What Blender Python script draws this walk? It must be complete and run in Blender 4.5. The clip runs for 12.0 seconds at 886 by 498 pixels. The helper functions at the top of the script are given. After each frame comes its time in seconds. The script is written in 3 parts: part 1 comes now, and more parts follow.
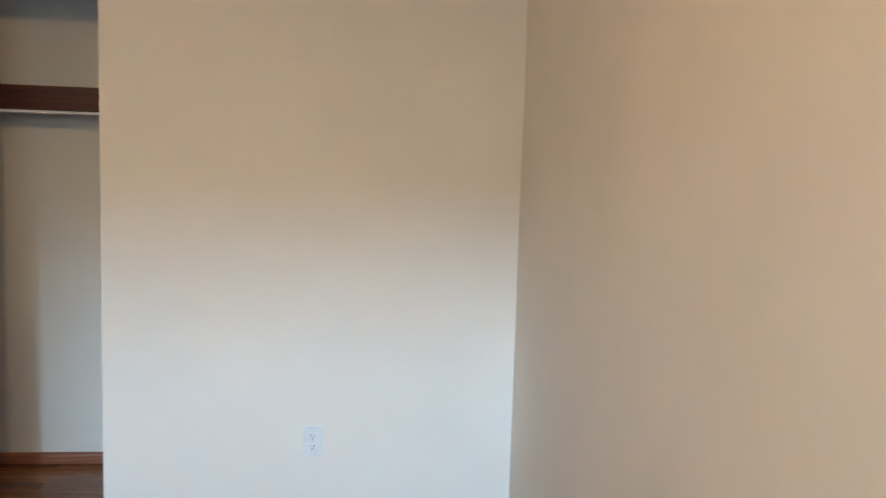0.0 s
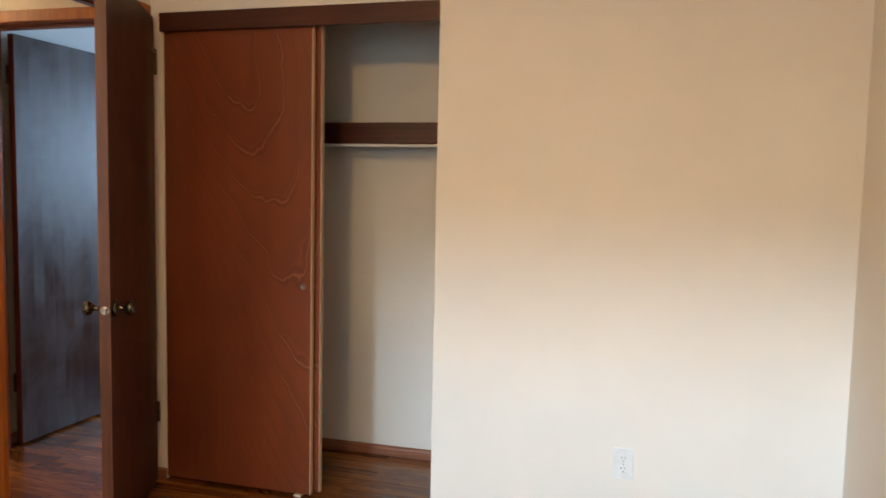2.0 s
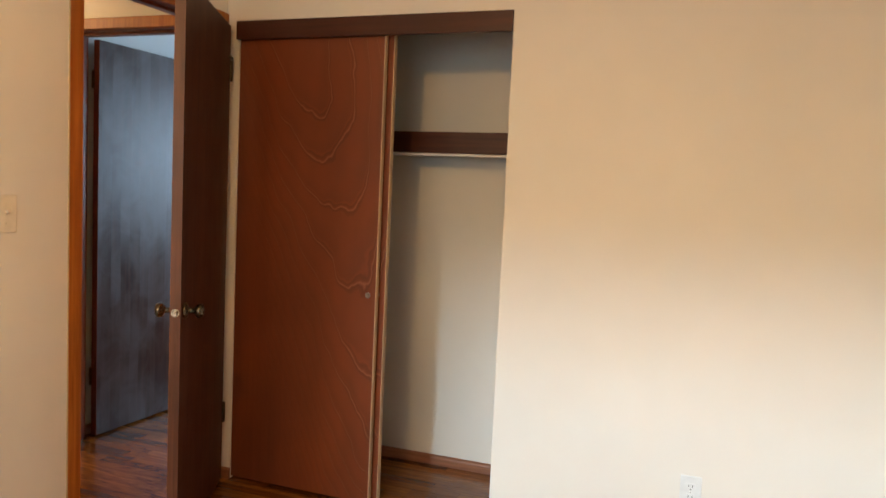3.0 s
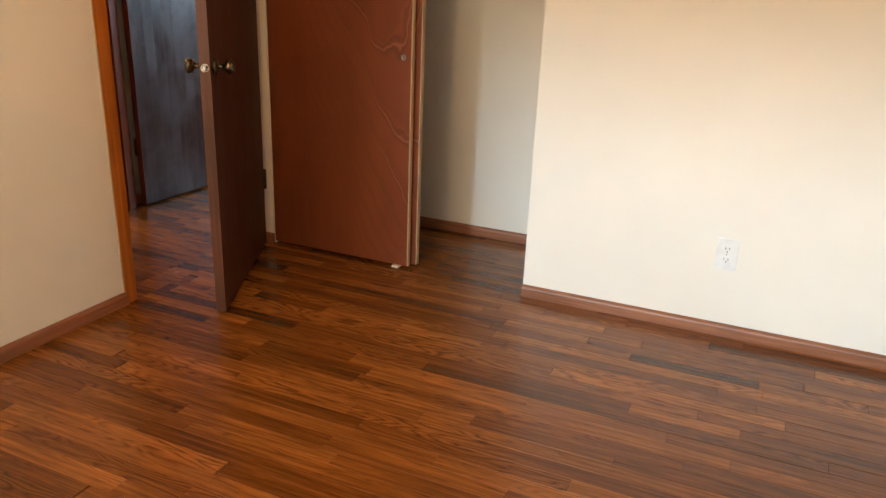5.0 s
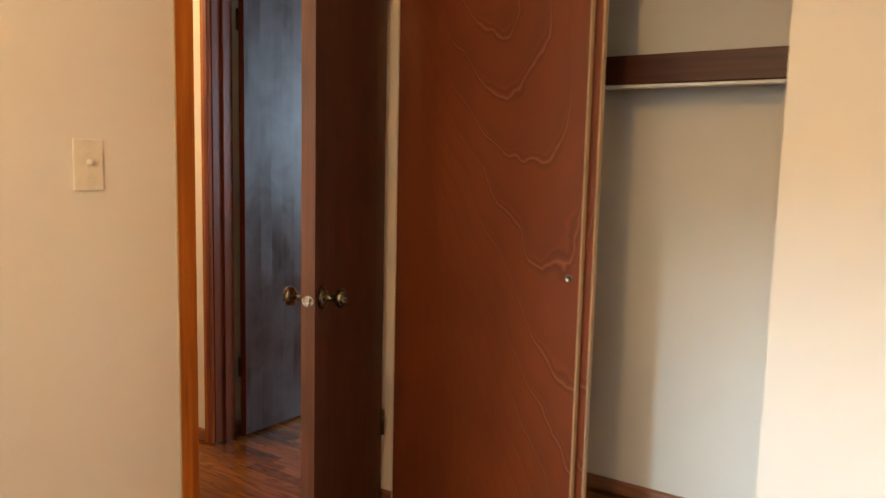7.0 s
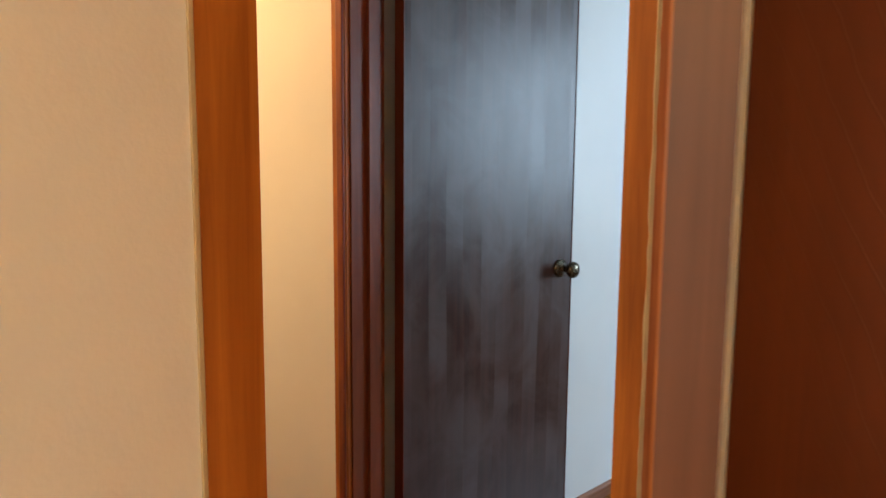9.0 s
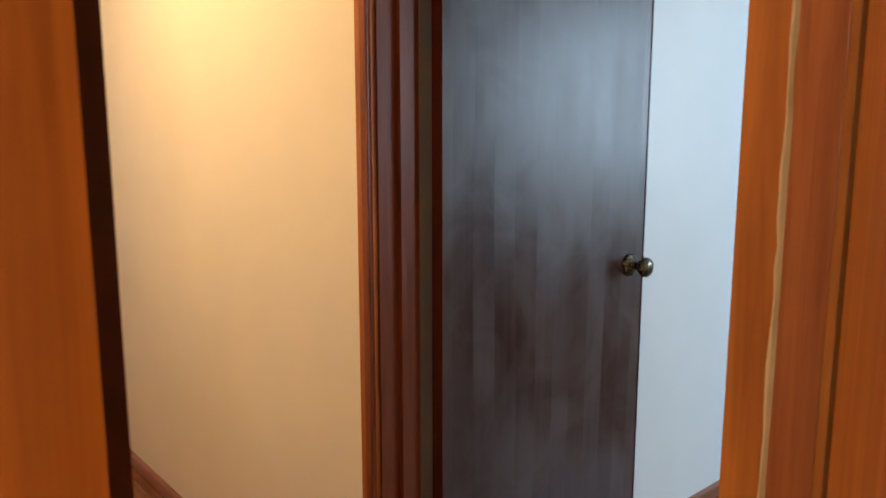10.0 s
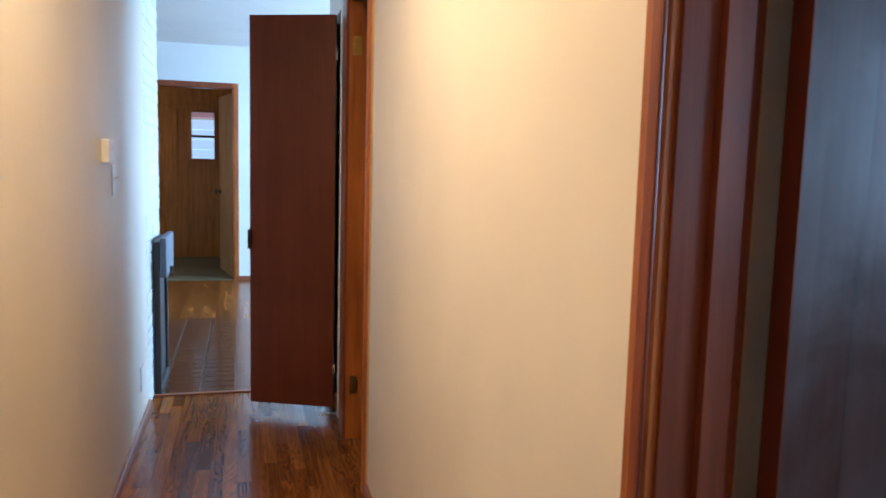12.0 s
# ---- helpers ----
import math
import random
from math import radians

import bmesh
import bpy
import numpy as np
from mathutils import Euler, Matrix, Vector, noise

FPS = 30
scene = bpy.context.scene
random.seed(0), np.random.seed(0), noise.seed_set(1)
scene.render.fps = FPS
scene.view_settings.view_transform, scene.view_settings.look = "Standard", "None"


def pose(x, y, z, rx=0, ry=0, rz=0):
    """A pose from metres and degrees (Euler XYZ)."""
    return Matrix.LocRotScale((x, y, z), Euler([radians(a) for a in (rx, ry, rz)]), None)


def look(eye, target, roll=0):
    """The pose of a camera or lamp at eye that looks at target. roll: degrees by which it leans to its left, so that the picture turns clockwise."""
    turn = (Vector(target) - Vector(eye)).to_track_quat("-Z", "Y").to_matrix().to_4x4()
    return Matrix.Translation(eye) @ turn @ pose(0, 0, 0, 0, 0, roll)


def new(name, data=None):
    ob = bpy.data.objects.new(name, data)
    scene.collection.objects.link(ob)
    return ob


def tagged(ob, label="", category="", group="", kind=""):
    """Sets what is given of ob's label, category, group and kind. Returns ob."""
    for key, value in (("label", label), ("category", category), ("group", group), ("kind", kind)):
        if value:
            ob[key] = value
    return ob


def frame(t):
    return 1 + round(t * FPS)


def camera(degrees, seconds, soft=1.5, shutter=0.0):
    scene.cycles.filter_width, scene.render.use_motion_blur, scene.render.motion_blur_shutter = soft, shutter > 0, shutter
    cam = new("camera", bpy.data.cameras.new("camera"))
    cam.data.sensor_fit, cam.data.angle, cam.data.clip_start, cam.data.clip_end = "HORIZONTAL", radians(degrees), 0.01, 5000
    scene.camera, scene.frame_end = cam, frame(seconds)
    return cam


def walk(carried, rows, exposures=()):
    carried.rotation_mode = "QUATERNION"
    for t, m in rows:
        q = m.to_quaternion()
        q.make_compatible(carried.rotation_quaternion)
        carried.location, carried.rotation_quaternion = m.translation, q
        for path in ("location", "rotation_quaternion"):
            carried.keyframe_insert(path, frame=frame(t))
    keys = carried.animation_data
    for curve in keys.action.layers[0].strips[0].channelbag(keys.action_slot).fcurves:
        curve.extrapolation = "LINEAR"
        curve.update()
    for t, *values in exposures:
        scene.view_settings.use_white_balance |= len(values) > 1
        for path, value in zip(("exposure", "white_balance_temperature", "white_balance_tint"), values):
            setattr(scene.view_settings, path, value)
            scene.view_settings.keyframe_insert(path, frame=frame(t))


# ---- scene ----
cam = camera(61.1, 12.0, soft=1.5, shutter=0.3)
PATH = [
    (0, (-0.494, 1.166, 1.299), (-0.3, 3.149, 1.12), 1.7),
    (0.5, (-0.52, 1.124, 1.304), (-0.528, 3.114, 1.108), 1.2),
    (1, (-0.541, 1.122, 1.316), (-0.753, 3.101, 1.116), 1.1),
    (1.5, (-0.59, 1.117, 1.322), (-0.972, 3.071, 1.136), 1.0),
    (2, (-0.638, 1.082, 1.341), (-1.163, 3.005, 1.179), 1.2),
    (2.5, (-0.658, 1.096, 1.384), (-1.306, 2.985, 1.279), 1.5),
    (4.5, (-0.627, 1.158, 1.234), (-1.36, 2.928, 0.66), 2.48),
    (5, (-0.619, 1.166, 1.212), (-1.365, 2.895, 0.539), 2.29),
    (5.5, (-0.605, 1.197, 1.237), (-1.4, 2.913, 0.586), 2.23),
    (6, (-0.658, 1.322, 1.252), (-1.561, 3.032, 0.742), 2.23),
    (6.5, (-0.841, 1.545, 1.26), (-1.846, 3.239, 0.914), 1.74),
    (7, (-1.088, 1.844, 1.256), (-2.19, 3.497, 1.029), 1.36),
    (7.5, (-1.391, 2.169, 1.283), (-2.585, 3.764, 1.098), 2.1),
    (9.5, (-2.346, 2.94, 1.31), (-3.8, 4.284, 1.027), -0.2),
    (10, (-2.432, 3.06, 1.313), (-3.929, 4.348, 0.998), -0.0),
    (10.5, (-2.57, 3.209, 1.321), (-4.165, 4.369, 0.987), 1.3),
    (11, (-2.707, 3.342, 1.309), (-4.415, 4.335, 0.996), 1.0),
    (11.5, (-2.847, 3.446, 1.312), (-4.69, 4.177, 1.052), 1.2),
    (12, (-2.919, 3.485, 1.328), (-4.838, 4.002, 1.104), 1.5),
]
walk(cam, [(t, look(eye, target, roll)) for t, eye, target, roll in PATH],
     exposures=[(0.0, -0.38, 5300, 6), (0.8, -0.22, 5350, 8), (1.5, -0.10, 5650, 10), (2.5, 0.0, 6350, 10), (5.5, 0.15, 6700, 10),
                (7.5, 0.25, 6800, 10), (9.5, 0.2, 6800, 10), (10.5, 0.2, 7100, 10), (11.0, 0.2, 7500, 11), (12.0, 0.2, 5400, 9)])

# ---- light ----
world = bpy.data.worlds.new("sky")
scene.world = world
world.use_nodes = True
wn = world.node_tree.nodes
sky = wn.new("ShaderNodeTexSky")
sky.sky_type, sky.sun_disc = "NISHITA", False
sky.sun_elevation, sky.sun_rotation = radians(13.5), radians(187)
world.node_tree.links.new(sky.outputs["Color"], wn["Background"].inputs["Color"])
wn["Background"].inputs["Strength"].default_value = 0.1


def lamp(name, kind, m, power, color, **more):
    data = bpy.data.lights.new(name, kind)
    data.energy, data.color = power, color
    ob = new(name, data)
    ob.matrix_world = m
    return ob, data


# soft daylight low from the south, through the bedroom window
sun, sun_data = lamp("sun", "SUN", look((-1.2, -10, 2.4), (0, 0, 0.0)), 2.15, (0.60, 0.83, 1.0))
sun_data.angle = radians(10)
# the warm bulbs of the bedroom and of the hall
bulb, bulb_data = lamp("bedroom_bulb", "POINT", pose(-1.50, 1.40, 2.20), 53, (1.0, 0.56, 0.19))
bulb_data.shadow_soft_size = 0.06
bulb2, bulb2_data = lamp("hall_ceiling_light", "AREA", pose(-4.50, 3.22, 2.41), 23, (1.0, 0.66, 0.33))
bulb2_data.shape, bulb2_data.size = "DISK", 0.42


def rect_lamp(name, m, w, h, power, color):
    ob, data = lamp(name, "AREA", m, power, color)
    data.shape, data.size, data.size_y = "RECTANGLE", w, h


rect_lamp("bedroom_window_light", look((-1.35, -0.62, 1.42), (-1.0, 4.0, 0.2)), 1.9, 1.1, 23, (0.70, 0.92, 1.0))
rect_lamp("north_room_window_light", look((-1.45, 7.15, 1.55), (-1.9, 4.0, 1.0)), 1.3, 1.1, 66, (0.52, 0.75, 1.0))
rect_lamp("living_window_light", look((-9.4, 6.90, 1.50), (-9.4, 2.0, 1.0)), 2.6, 1.5, 260, (0.55, 0.78, 1.0))
# unseen warm fill, added to brighten the panelled room; no window stands here
rect_lamp("far_room_fill", look((-12.6, 1.05, 1.5), (-12.7, 4.0, 1.0)), 0.8, 0.9, 8, (1.0, 0.85, 0.62))


# ---- materials ----
def material(name):
    m = bpy.data.materials.new(name)
    m.use_nodes = True
    return m, m.node_tree.nodes, m.node_tree.links, m.node_tree.nodes["Principled BSDF"]


def coords(n, l, scale, space="Object", rot=(0, 0, 0)):
    c = n.new("ShaderNodeTexCoord")
    mp = n.new("ShaderNodeMapping")
    mp.inputs["Scale"].default_value = scale
    mp.inputs["Rotation"].default_value = rot
    l.new(c.outputs[space], mp.inputs["Vector"])
    return mp.outputs["Vector"]


def noise_tex(n, l, vec, scale, detail=4, rough=0.55, distortion=0.0):
    t = n.new("ShaderNodeTexNoise")
    t.inputs["Scale"].default_value, t.inputs["Detail"].default_value = scale, detail
    t.inputs["Roughness"].default_value, t.inputs["Distortion"].default_value = rough, distortion
    if vec is not None:
        l.new(vec, t.inputs["Vector"])
    return t.outputs["Fac"]


def ramp(n, l, fac, stops):
    r = n.new("ShaderNodeValToRGB")
    while len(r.color_ramp.elements) < len(stops):
        r.color_ramp.elements.new(0.5)
    for e, (p, c) in zip(r.color_ramp.elements, stops):
        e.position, e.color = p, (c if len(c) == 4 else (*c, 1)) if isinstance(c, tuple) else (c, c, c, 1)
    l.new(fac, r.inputs["Fac"])
    return r.outputs["Color"]


def mix(n, l, a, b, fac, blend="MIX"):
    x = n.new("ShaderNodeMix")
    x.data_type, x.blend_type = "RGBA", blend
    for value, socket in ((a, x.inputs[6]), (b, x.inputs[7]), (fac, x.inputs[0])):
        if hasattr(value, "is_output"):
            l.new(value, socket)
        else:
            socket.default_value = value if not isinstance(value, tuple) else (*value, 1)
    return x.outputs[2]


def bump(n, l, b, height, strength, distance):
    x = n.new("ShaderNodeBump")
    x.inputs["Strength"].default_value, x.inputs["Distance"].default_value = strength, distance
    l.new(height, x.inputs["Height"])
    l.new(x.outputs["Normal"], b.inputs["Normal"])


def paint(name, color, rough=0.6, grain=0.25, spots=0.04, scale=190):
    """Rolled wall paint: fine orange peel and a faint cloudiness."""
    m, n, l, b = material(name)
    v = coords(n, l, (1, 1, 1))
    big = noise_tex(n, l, v, 1.7, 3)
    dark = tuple(c * (1 - spots * 2) for c in color)
    l.new(ramp(n, l, big, [(0.3, dark), (0.7, color)]), b.inputs["Base Color"])
    b.inputs["Roughness"].default_value = rough
    bump(n, l, b, noise_tex(n, l, v, scale, 3), grain, 0.0012)
    return m


def wood(name, dark, light, rough=0.4, grain_axis="Z", fine=60.0, long=2.2, coat=0.0, island=False, relief=0.15, rand=0.0, objrand=False):
    """Straight-grained varnished wood; rand: how far pieces differ from each other."""
    m, n, l, b = material(name)
    s = {"X": (long, fine, fine), "Y": (fine, long, fine), "Z": (fine, fine, long)}[grain_axis]
    v = coords(n, l, s)
    shift = None
    if rand:
        src = n.new("ShaderNodeObjectInfo").outputs["Random"] if objrand else n.new("ShaderNodeNewGeometry").outputs["Random Per Island"]
        add = n.new("ShaderNodeVectorMath")
        add.operation = "MULTIPLY_ADD"
        l.new(src, add.inputs[0])
        add.inputs[1].default_value = (37.0, 91.0, 53.0)
        l.new(v, add.inputs[2])
        v = add.outputs[0]
        shift = src
    g1 = noise_tex(n, l, v, 1.0, 6, 0.62, 0.6)
    col = ramp(n, l, g1, [(0.34, dark), (0.50, tuple((a + c) / 2 for a, c in zip(dark, light))), (0.68, light)])
    # darker pores
    v2 = coords(n, l, tuple(3.2 * c for c in s))
    pores = noise_tex(n, l, v2, 1.0, 5, 0.7)
    col = mix(n, l, col, tuple(c * 0.35 for c in dark), ramp(n, l, pores, [(0.60, 0.0), (0.78, 0.3)]))
    cloud = noise_tex(n, l, coords(n, l, (1, 1, 1)), 2.6, 3)
    col = mix(n, l, col, ramp(n, l, cloud, [(0.3, 0.55), (0.7, 1.0)]), 0.55, "MULTIPLY")
    if shift is not None:
        tone = ramp(n, l, shift, [(0.0, (1 - rand, 1 - rand, 1 - rand)), (0.25, (0.92, 0.86, 0.80)), (0.6, (1.0, 1.0, 1.0)), (1.0, (1 + rand * 0.5, 1 + rand * 0.55, 1 + rand * 0.5))])
        col = mix(n, l, col, tone, 1.0, "MULTIPLY")
    l.new(col, b.inputs["Base Color"])
    wear = noise_tex(n, l, coords(n, l, (1, 1, 1)), 7.0, 4)
    l.new(ramp(n, l, wear, [(0.25, max(0.05, rough - 0.03)), (0.75, rough + 0.05)]), b.inputs["Roughness"])
    b.inputs["Specular IOR Level"].default_value = 0.38
    b.inputs["Coat Weight"].default_value, b.inputs["Coat Roughness"].default_value = coat, 0.15
    bump(n, l, b, g1, relief, 0.002)
    return m


def calc(n, l, op, a, b=None, c=None):
    x = n.new("ShaderNodeMath")
    x.operation = op
    for i, value in enumerate((a, b, c)):
        if value is None:
            continue
        if hasattr(value, "is_output"):
            l.new(value, x.inputs[i])
        else:
            x.inputs[i].default_value = value
    return x.outputs[0]


def split(n, l, vec):
    x = n.new("ShaderNodeSeparateXYZ")
    l.new(vec, x.inputs[0])
    return x.outputs[0], x.outputs[1], x.outputs[2]


def figured(name, dark, mid, light, rough=0.4):
    """Rotary-cut veneer: nested arches sweeping down to one edge, plain upright grain at the other."""
    m, n, l, b = material(name)
    v = coords(n, l, (1, 1, 1))
    x, y, z = split(n, l, v)
    # the arches' axis leans towards the pull side lower down
    axis = calc(n, l, "MULTIPLY_ADD", z, -0.30, 0.88)
    off = calc(n, l, "SUBTRACT", x, axis)
    bow = calc(n, l, "MULTIPLY", calc(n, l, "MULTIPLY", off, off), -9.0)
    lean = calc(n, l, "MULTIPLY_ADD", off, 0.25, bow)
    soft = noise_tex(n, l, coords(n, l, (1, 1, 0.45)), 3.4, 2.0, 0.45, 0.5)
    fine = noise_tex(n, l, coords(n, l, (1, 1, 0.7)), 13.0, 2.0, 0.5)
    field = calc(n, l, "ADD", calc(n, l, "ADD", z, lean), calc(n, l, "MULTIPLY_ADD", soft, 0.66, calc(n, l, "MULTIPLY", fine, 0.10)))
    rings = calc(n, l, "FRACT", calc(n, l, "MULTIPLY", field, 3.3))
    line = ramp(n, l, rings, [(0.0, mid), (0.05, tuple(c * 0.78 for c in mid)), (0.075, light), (0.11, mid), (0.15, tuple(c * 0.8 for c in mid)), (0.17, tuple(c * 1.25 for c in mid)), (0.22, mid), (0.60, tuple(c * 1.15 for c in mid))])
    grain = noise_tex(n, l, coords(n, l, (70, 70, 2.4)), 1.0, 5)
    plainwood = ramp(n, l, grain, [(0.3, tuple(c * 0.84 for c in mid)), (0.7, mid)])
    # the figure fades away towards the hinge side and in clouds
    fade = calc(n, l, "ADD", calc(n, l, "MULTIPLY_ADD", x, 0.8, calc(n, l, "MULTIPLY", z, 0.16)), calc(n, l, "MULTIPLY", noise_tex(n, l, coords(n, l, (1.2, 1.2, 0.8)), 2.4, 2), 0.9))
    col = mix(n, l, plainwood, line, ramp(n, l, fade, [(0.58, 0.05), (0.95, 0.90)]))
    cloud = noise_tex(n, l, coords(n, l, (1.6, 1.6, 0.5)), 2.0, 3)
    col = mix(n, l, col, ramp(n, l, cloud, [(0.3, 0.60), (0.7, 1.0)]), 0.7, "MULTIPLY")
    l.new(col, b.inputs["Base Color"])
    b.inputs["Roughness"].default_value = rough
    bump(n, l, b, grain, 0.06, 0.001)
    return m


def oak(name, dark, light, rough, objrand):
    """Stained strip oak: arched growth rings, open dark pores, each strip of its own tone."""
    m, n, l, b = material(name)
    src = n.new("ShaderNodeObjectInfo").outputs["Random"] if objrand else n.new("ShaderNodeNewGeometry").outputs["Random Per Island"]

    def shifted(scale):
        add = n.new("ShaderNodeVectorMath")
        add.operation = "MULTIPLY_ADD"
        l.new(src, add.inputs[0])
        add.inputs[1].default_value = (137.0, 391.0, 253.0)
        l.new(coords(n, l, scale), add.inputs[2])
        return add.outputs[0]
    mid = tuple((a + c) / 2 for a, c in zip(dark, light))
    swell = noise_tex(n, l, shifted((1.9, 13, 13)), 1.0, 2.2, 0.45, 0.25)
    wobble = noise_tex(n, l, shifted((26, 70, 70)), 1.0, 2)
    rings = calc(n, l, "FRACT", calc(n, l, "MULTIPLY_ADD", swell, 15.0, calc(n, l, "MULTIPLY", wobble, 0.35)))
    col = ramp(n, l, rings, [(0.0, tuple(0.34 * c for c in mid)), (0.16, mid), (0.5, light), (0.84, mid), (1.0, tuple(0.34 * c for c in mid))])
    streak = noise_tex(n, l, shifted((3.0, 95, 95)), 1.0, 4, 0.6)
    plainwood = ramp(n, l, streak, [(0.32, tuple(0.62 * c for c in mid)), (0.5, mid), (0.7, light)])
    col = mix(n, l, plainwood, col, ramp(n, l, noise_tex(n, l, shifted((0.9, 5, 5)), 1.0, 2), [(0.47, 0.10), (0.64, 0.75)]))
    pores = noise_tex(n, l, shifted((14, 420, 420)), 1.0, 3, 0.6)
    col = mix(n, l, col, tuple(c * 0.3 for c in dark), ramp(n, l, pores, [(0.56, 0.0), (0.72, 0.45)]))
    cloud = noise_tex(n, l, shifted((1.1, 4, 4)), 1.0, 3)
    col = mix(n, l, col, ramp(n, l, cloud, [(0.32, (0.34, 0.27, 0.22)), (0.58, (1.0, 1.0, 1.0))]), 0.62, "MULTIPLY")
    tone = ramp(n, l, src, [(0.0, (0.50, 0.46, 0.42)), (0.22, (0.72, 0.66, 0.60)), (0.6, (1.0, 0.97, 0.92)), (1.0, (1.28, 1.30, 1.30))])
    col = mix(n, l, col, tone, 1.0, "MULTIPLY")
    l.new(col, b.inputs["Base Color"])
    wear = noise_tex(n, l, coords(n, l, (1, 1, 1)), 5.0, 4)
    l.new(ramp(n, l, wear, [(0.25, rough - 0.03), (0.75, rough + 0.06)]), b.inputs["Roughness"])
    b.inputs["Specular IOR Level"].default_value = 0.42
    bump(n, l, b, pores, 0.03, 0.001)
    return m


def metal(name, color, rough):
    m, n, l, b = material(name)
    v = coords(n, l, (1, 1, 1))
    l.new(ramp(n, l, noise_tex(n, l, v, 60, 3), [(0.3, tuple(c * 0.7 for c in color)), (0.7, color)]), b.inputs["Base Color"])
    l.new(ramp(n, l, noise_tex(n, l, v, 120, 3), [(0.3, rough * 0.8), (0.7, rough * 1.3)]), b.inputs["Roughness"])
    b.inputs["Metallic"].default_value = 1.0
    return m


def plain(name, color, rough=0.5):
    m, n, l, b = material(name)
    v = coords(n, l, (1, 1, 1))
    l.new(ramp(n, l, noise_tex(n, l, v, 25, 4), [(0.3, tuple(c * 0.86 for c in color)), (0.7, color)]), b.inputs["Base Color"])
    b.inputs["Roughness"].default_value = rough
    return m


WALL = paint("bedroom_wall_paint", (0.80, 0.76, 0.69))
HALL = paint("hall_wall_paint", (0.82, 0.76, 0.66), 0.5)
PALE = paint("pale_wall_paint", (0.80, 0.82, 0.82), 0.45)
CEIL = paint("ceiling_paint", (0.82, 0.81, 0.78), 0.8, 0.5, 0.03, 90)
CAULK = plain("old_caulk", (0.52, 0.40, 0.24), 0.8)
AMBER = wood("amber_fir", (0.33, 0.092, 0.012), (0.54, 0.18, 0.030), 0.44, fine=38, coat=0.06)
DOORJAMB = wood("rosy_fir", (0.28, 0.075, 0.022), (0.44, 0.14, 0.045), 0.35, fine=60, coat=0.06)
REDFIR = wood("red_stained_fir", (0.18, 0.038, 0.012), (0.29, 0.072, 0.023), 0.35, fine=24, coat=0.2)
BASE = wood("baseboard_wood", (0.21, 0.075, 0.034), (0.38, 0.155, 0.080), 0.4, "X", fine=45)
BASEY = wood("baseboard_wood_cross", (0.21, 0.075, 0.034), (0.38, 0.155, 0.080), 0.4, "Y", fine=45)
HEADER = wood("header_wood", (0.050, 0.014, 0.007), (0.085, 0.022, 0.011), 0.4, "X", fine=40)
LUAN = figured("luan_veneer", (0.10, 0.022, 0.006), (0.20, 0.046, 0.013), (0.35, 0.125, 0.055))
PLYEDGE = plain("plywood_edge", (0.62, 0.44, 0.27), 0.7)
BROWNDOOR = wood("brown_door_veneer", (0.050, 0.013, 0.004), (0.105, 0.030, 0.010), 0.5, fine=42, long=1.4)
DOOREDGE = wood("brown_door_edge", (0.10, 0.04, 0.022), (0.17, 0.07, 0.04), 0.45, fine=42)
CLOSETWOOD = wood("red_door_veneer", (0.125, 0.025, 0.010), (0.155, 0.034, 0.014), 0.36, fine=18, long=1.0)
PANEL = wood("honey_panelling", (0.36, 0.13, 0.022), (0.60, 0.26, 0.055), 0.4, fine=26)
TAN = wood("pale_door_veneer", (0.34, 0.19, 0.08), (0.55, 0.34, 0.16), 0.5, fine=26)
OAK = (0.085, 0.024, 0.005), (0.37, 0.130, 0.026)
PLANK = oak("oak_plank", *OAK, 0.23, True)
PLANKS = oak("oak_planks", *OAK, 0.20, False)
SUB = plain("floor_joint", (0.035, 0.014, 0.007), 0.7)
SHELFWOOD = wood("shelf_wood", (0.045, 0.009, 0.004), (0.095, 0.022, 0.009), 0.4, "X", fine=40)
WHITE = plain("white_plastic", (0.80, 0.81, 0.80), 0.35)
IVORY = plain("ivory_plastic", (0.80, 0.73, 0.60), 0.4)
SLOT = plain("dark_slot", (0.04, 0.04, 0.04), 0.6)
BRASS = metal("aged_brass", (0.15, 0.125, 0.09), 0.26)
HINGEBRASS = metal("yellow_brass", (0.52, 0.34, 0.10), 0.35)
DULL = metal("dull_chrome", (0.34, 0.31, 0.28), 0.3)
STEEL = metal("bright_steel", (0.75, 0.72, 0.68), 0.25)
BRONZE = metal("dark_bronze", (0.10, 0.075, 0.05), 0.35)
BLACK = plain("black_iron", (0.02, 0.021, 0.024), 0.5)
BLUEGREY = plain("slate_panel", (0.10, 0.13, 0.18), 0.45)
WBRICK = paint("white_brick_paint", (0.78, 0.80, 0.81), 0.5, 0.5, 0.05, 60)
TILE = plain("brown_hearth_tile", (0.13, 0.055, 0.028), 0.14)
GROUT = plain("tile_grout", (0.10, 0.065, 0.045), 0.8)
CARPET = paint("olive_carpet", (0.16, 0.125, 0.06), 0.95, 1.0, 0.15, 260)
SIDING = plain("glowing_pale_siding", (0.55, 0.68, 0.80), 0.6)
PINK = plain("glowing_faded_red_fascia", (0.50, 0.22, 0.22), 0.6)
GROUND = plain("dry_ground", (0.16, 0.14, 0.09), 0.9)


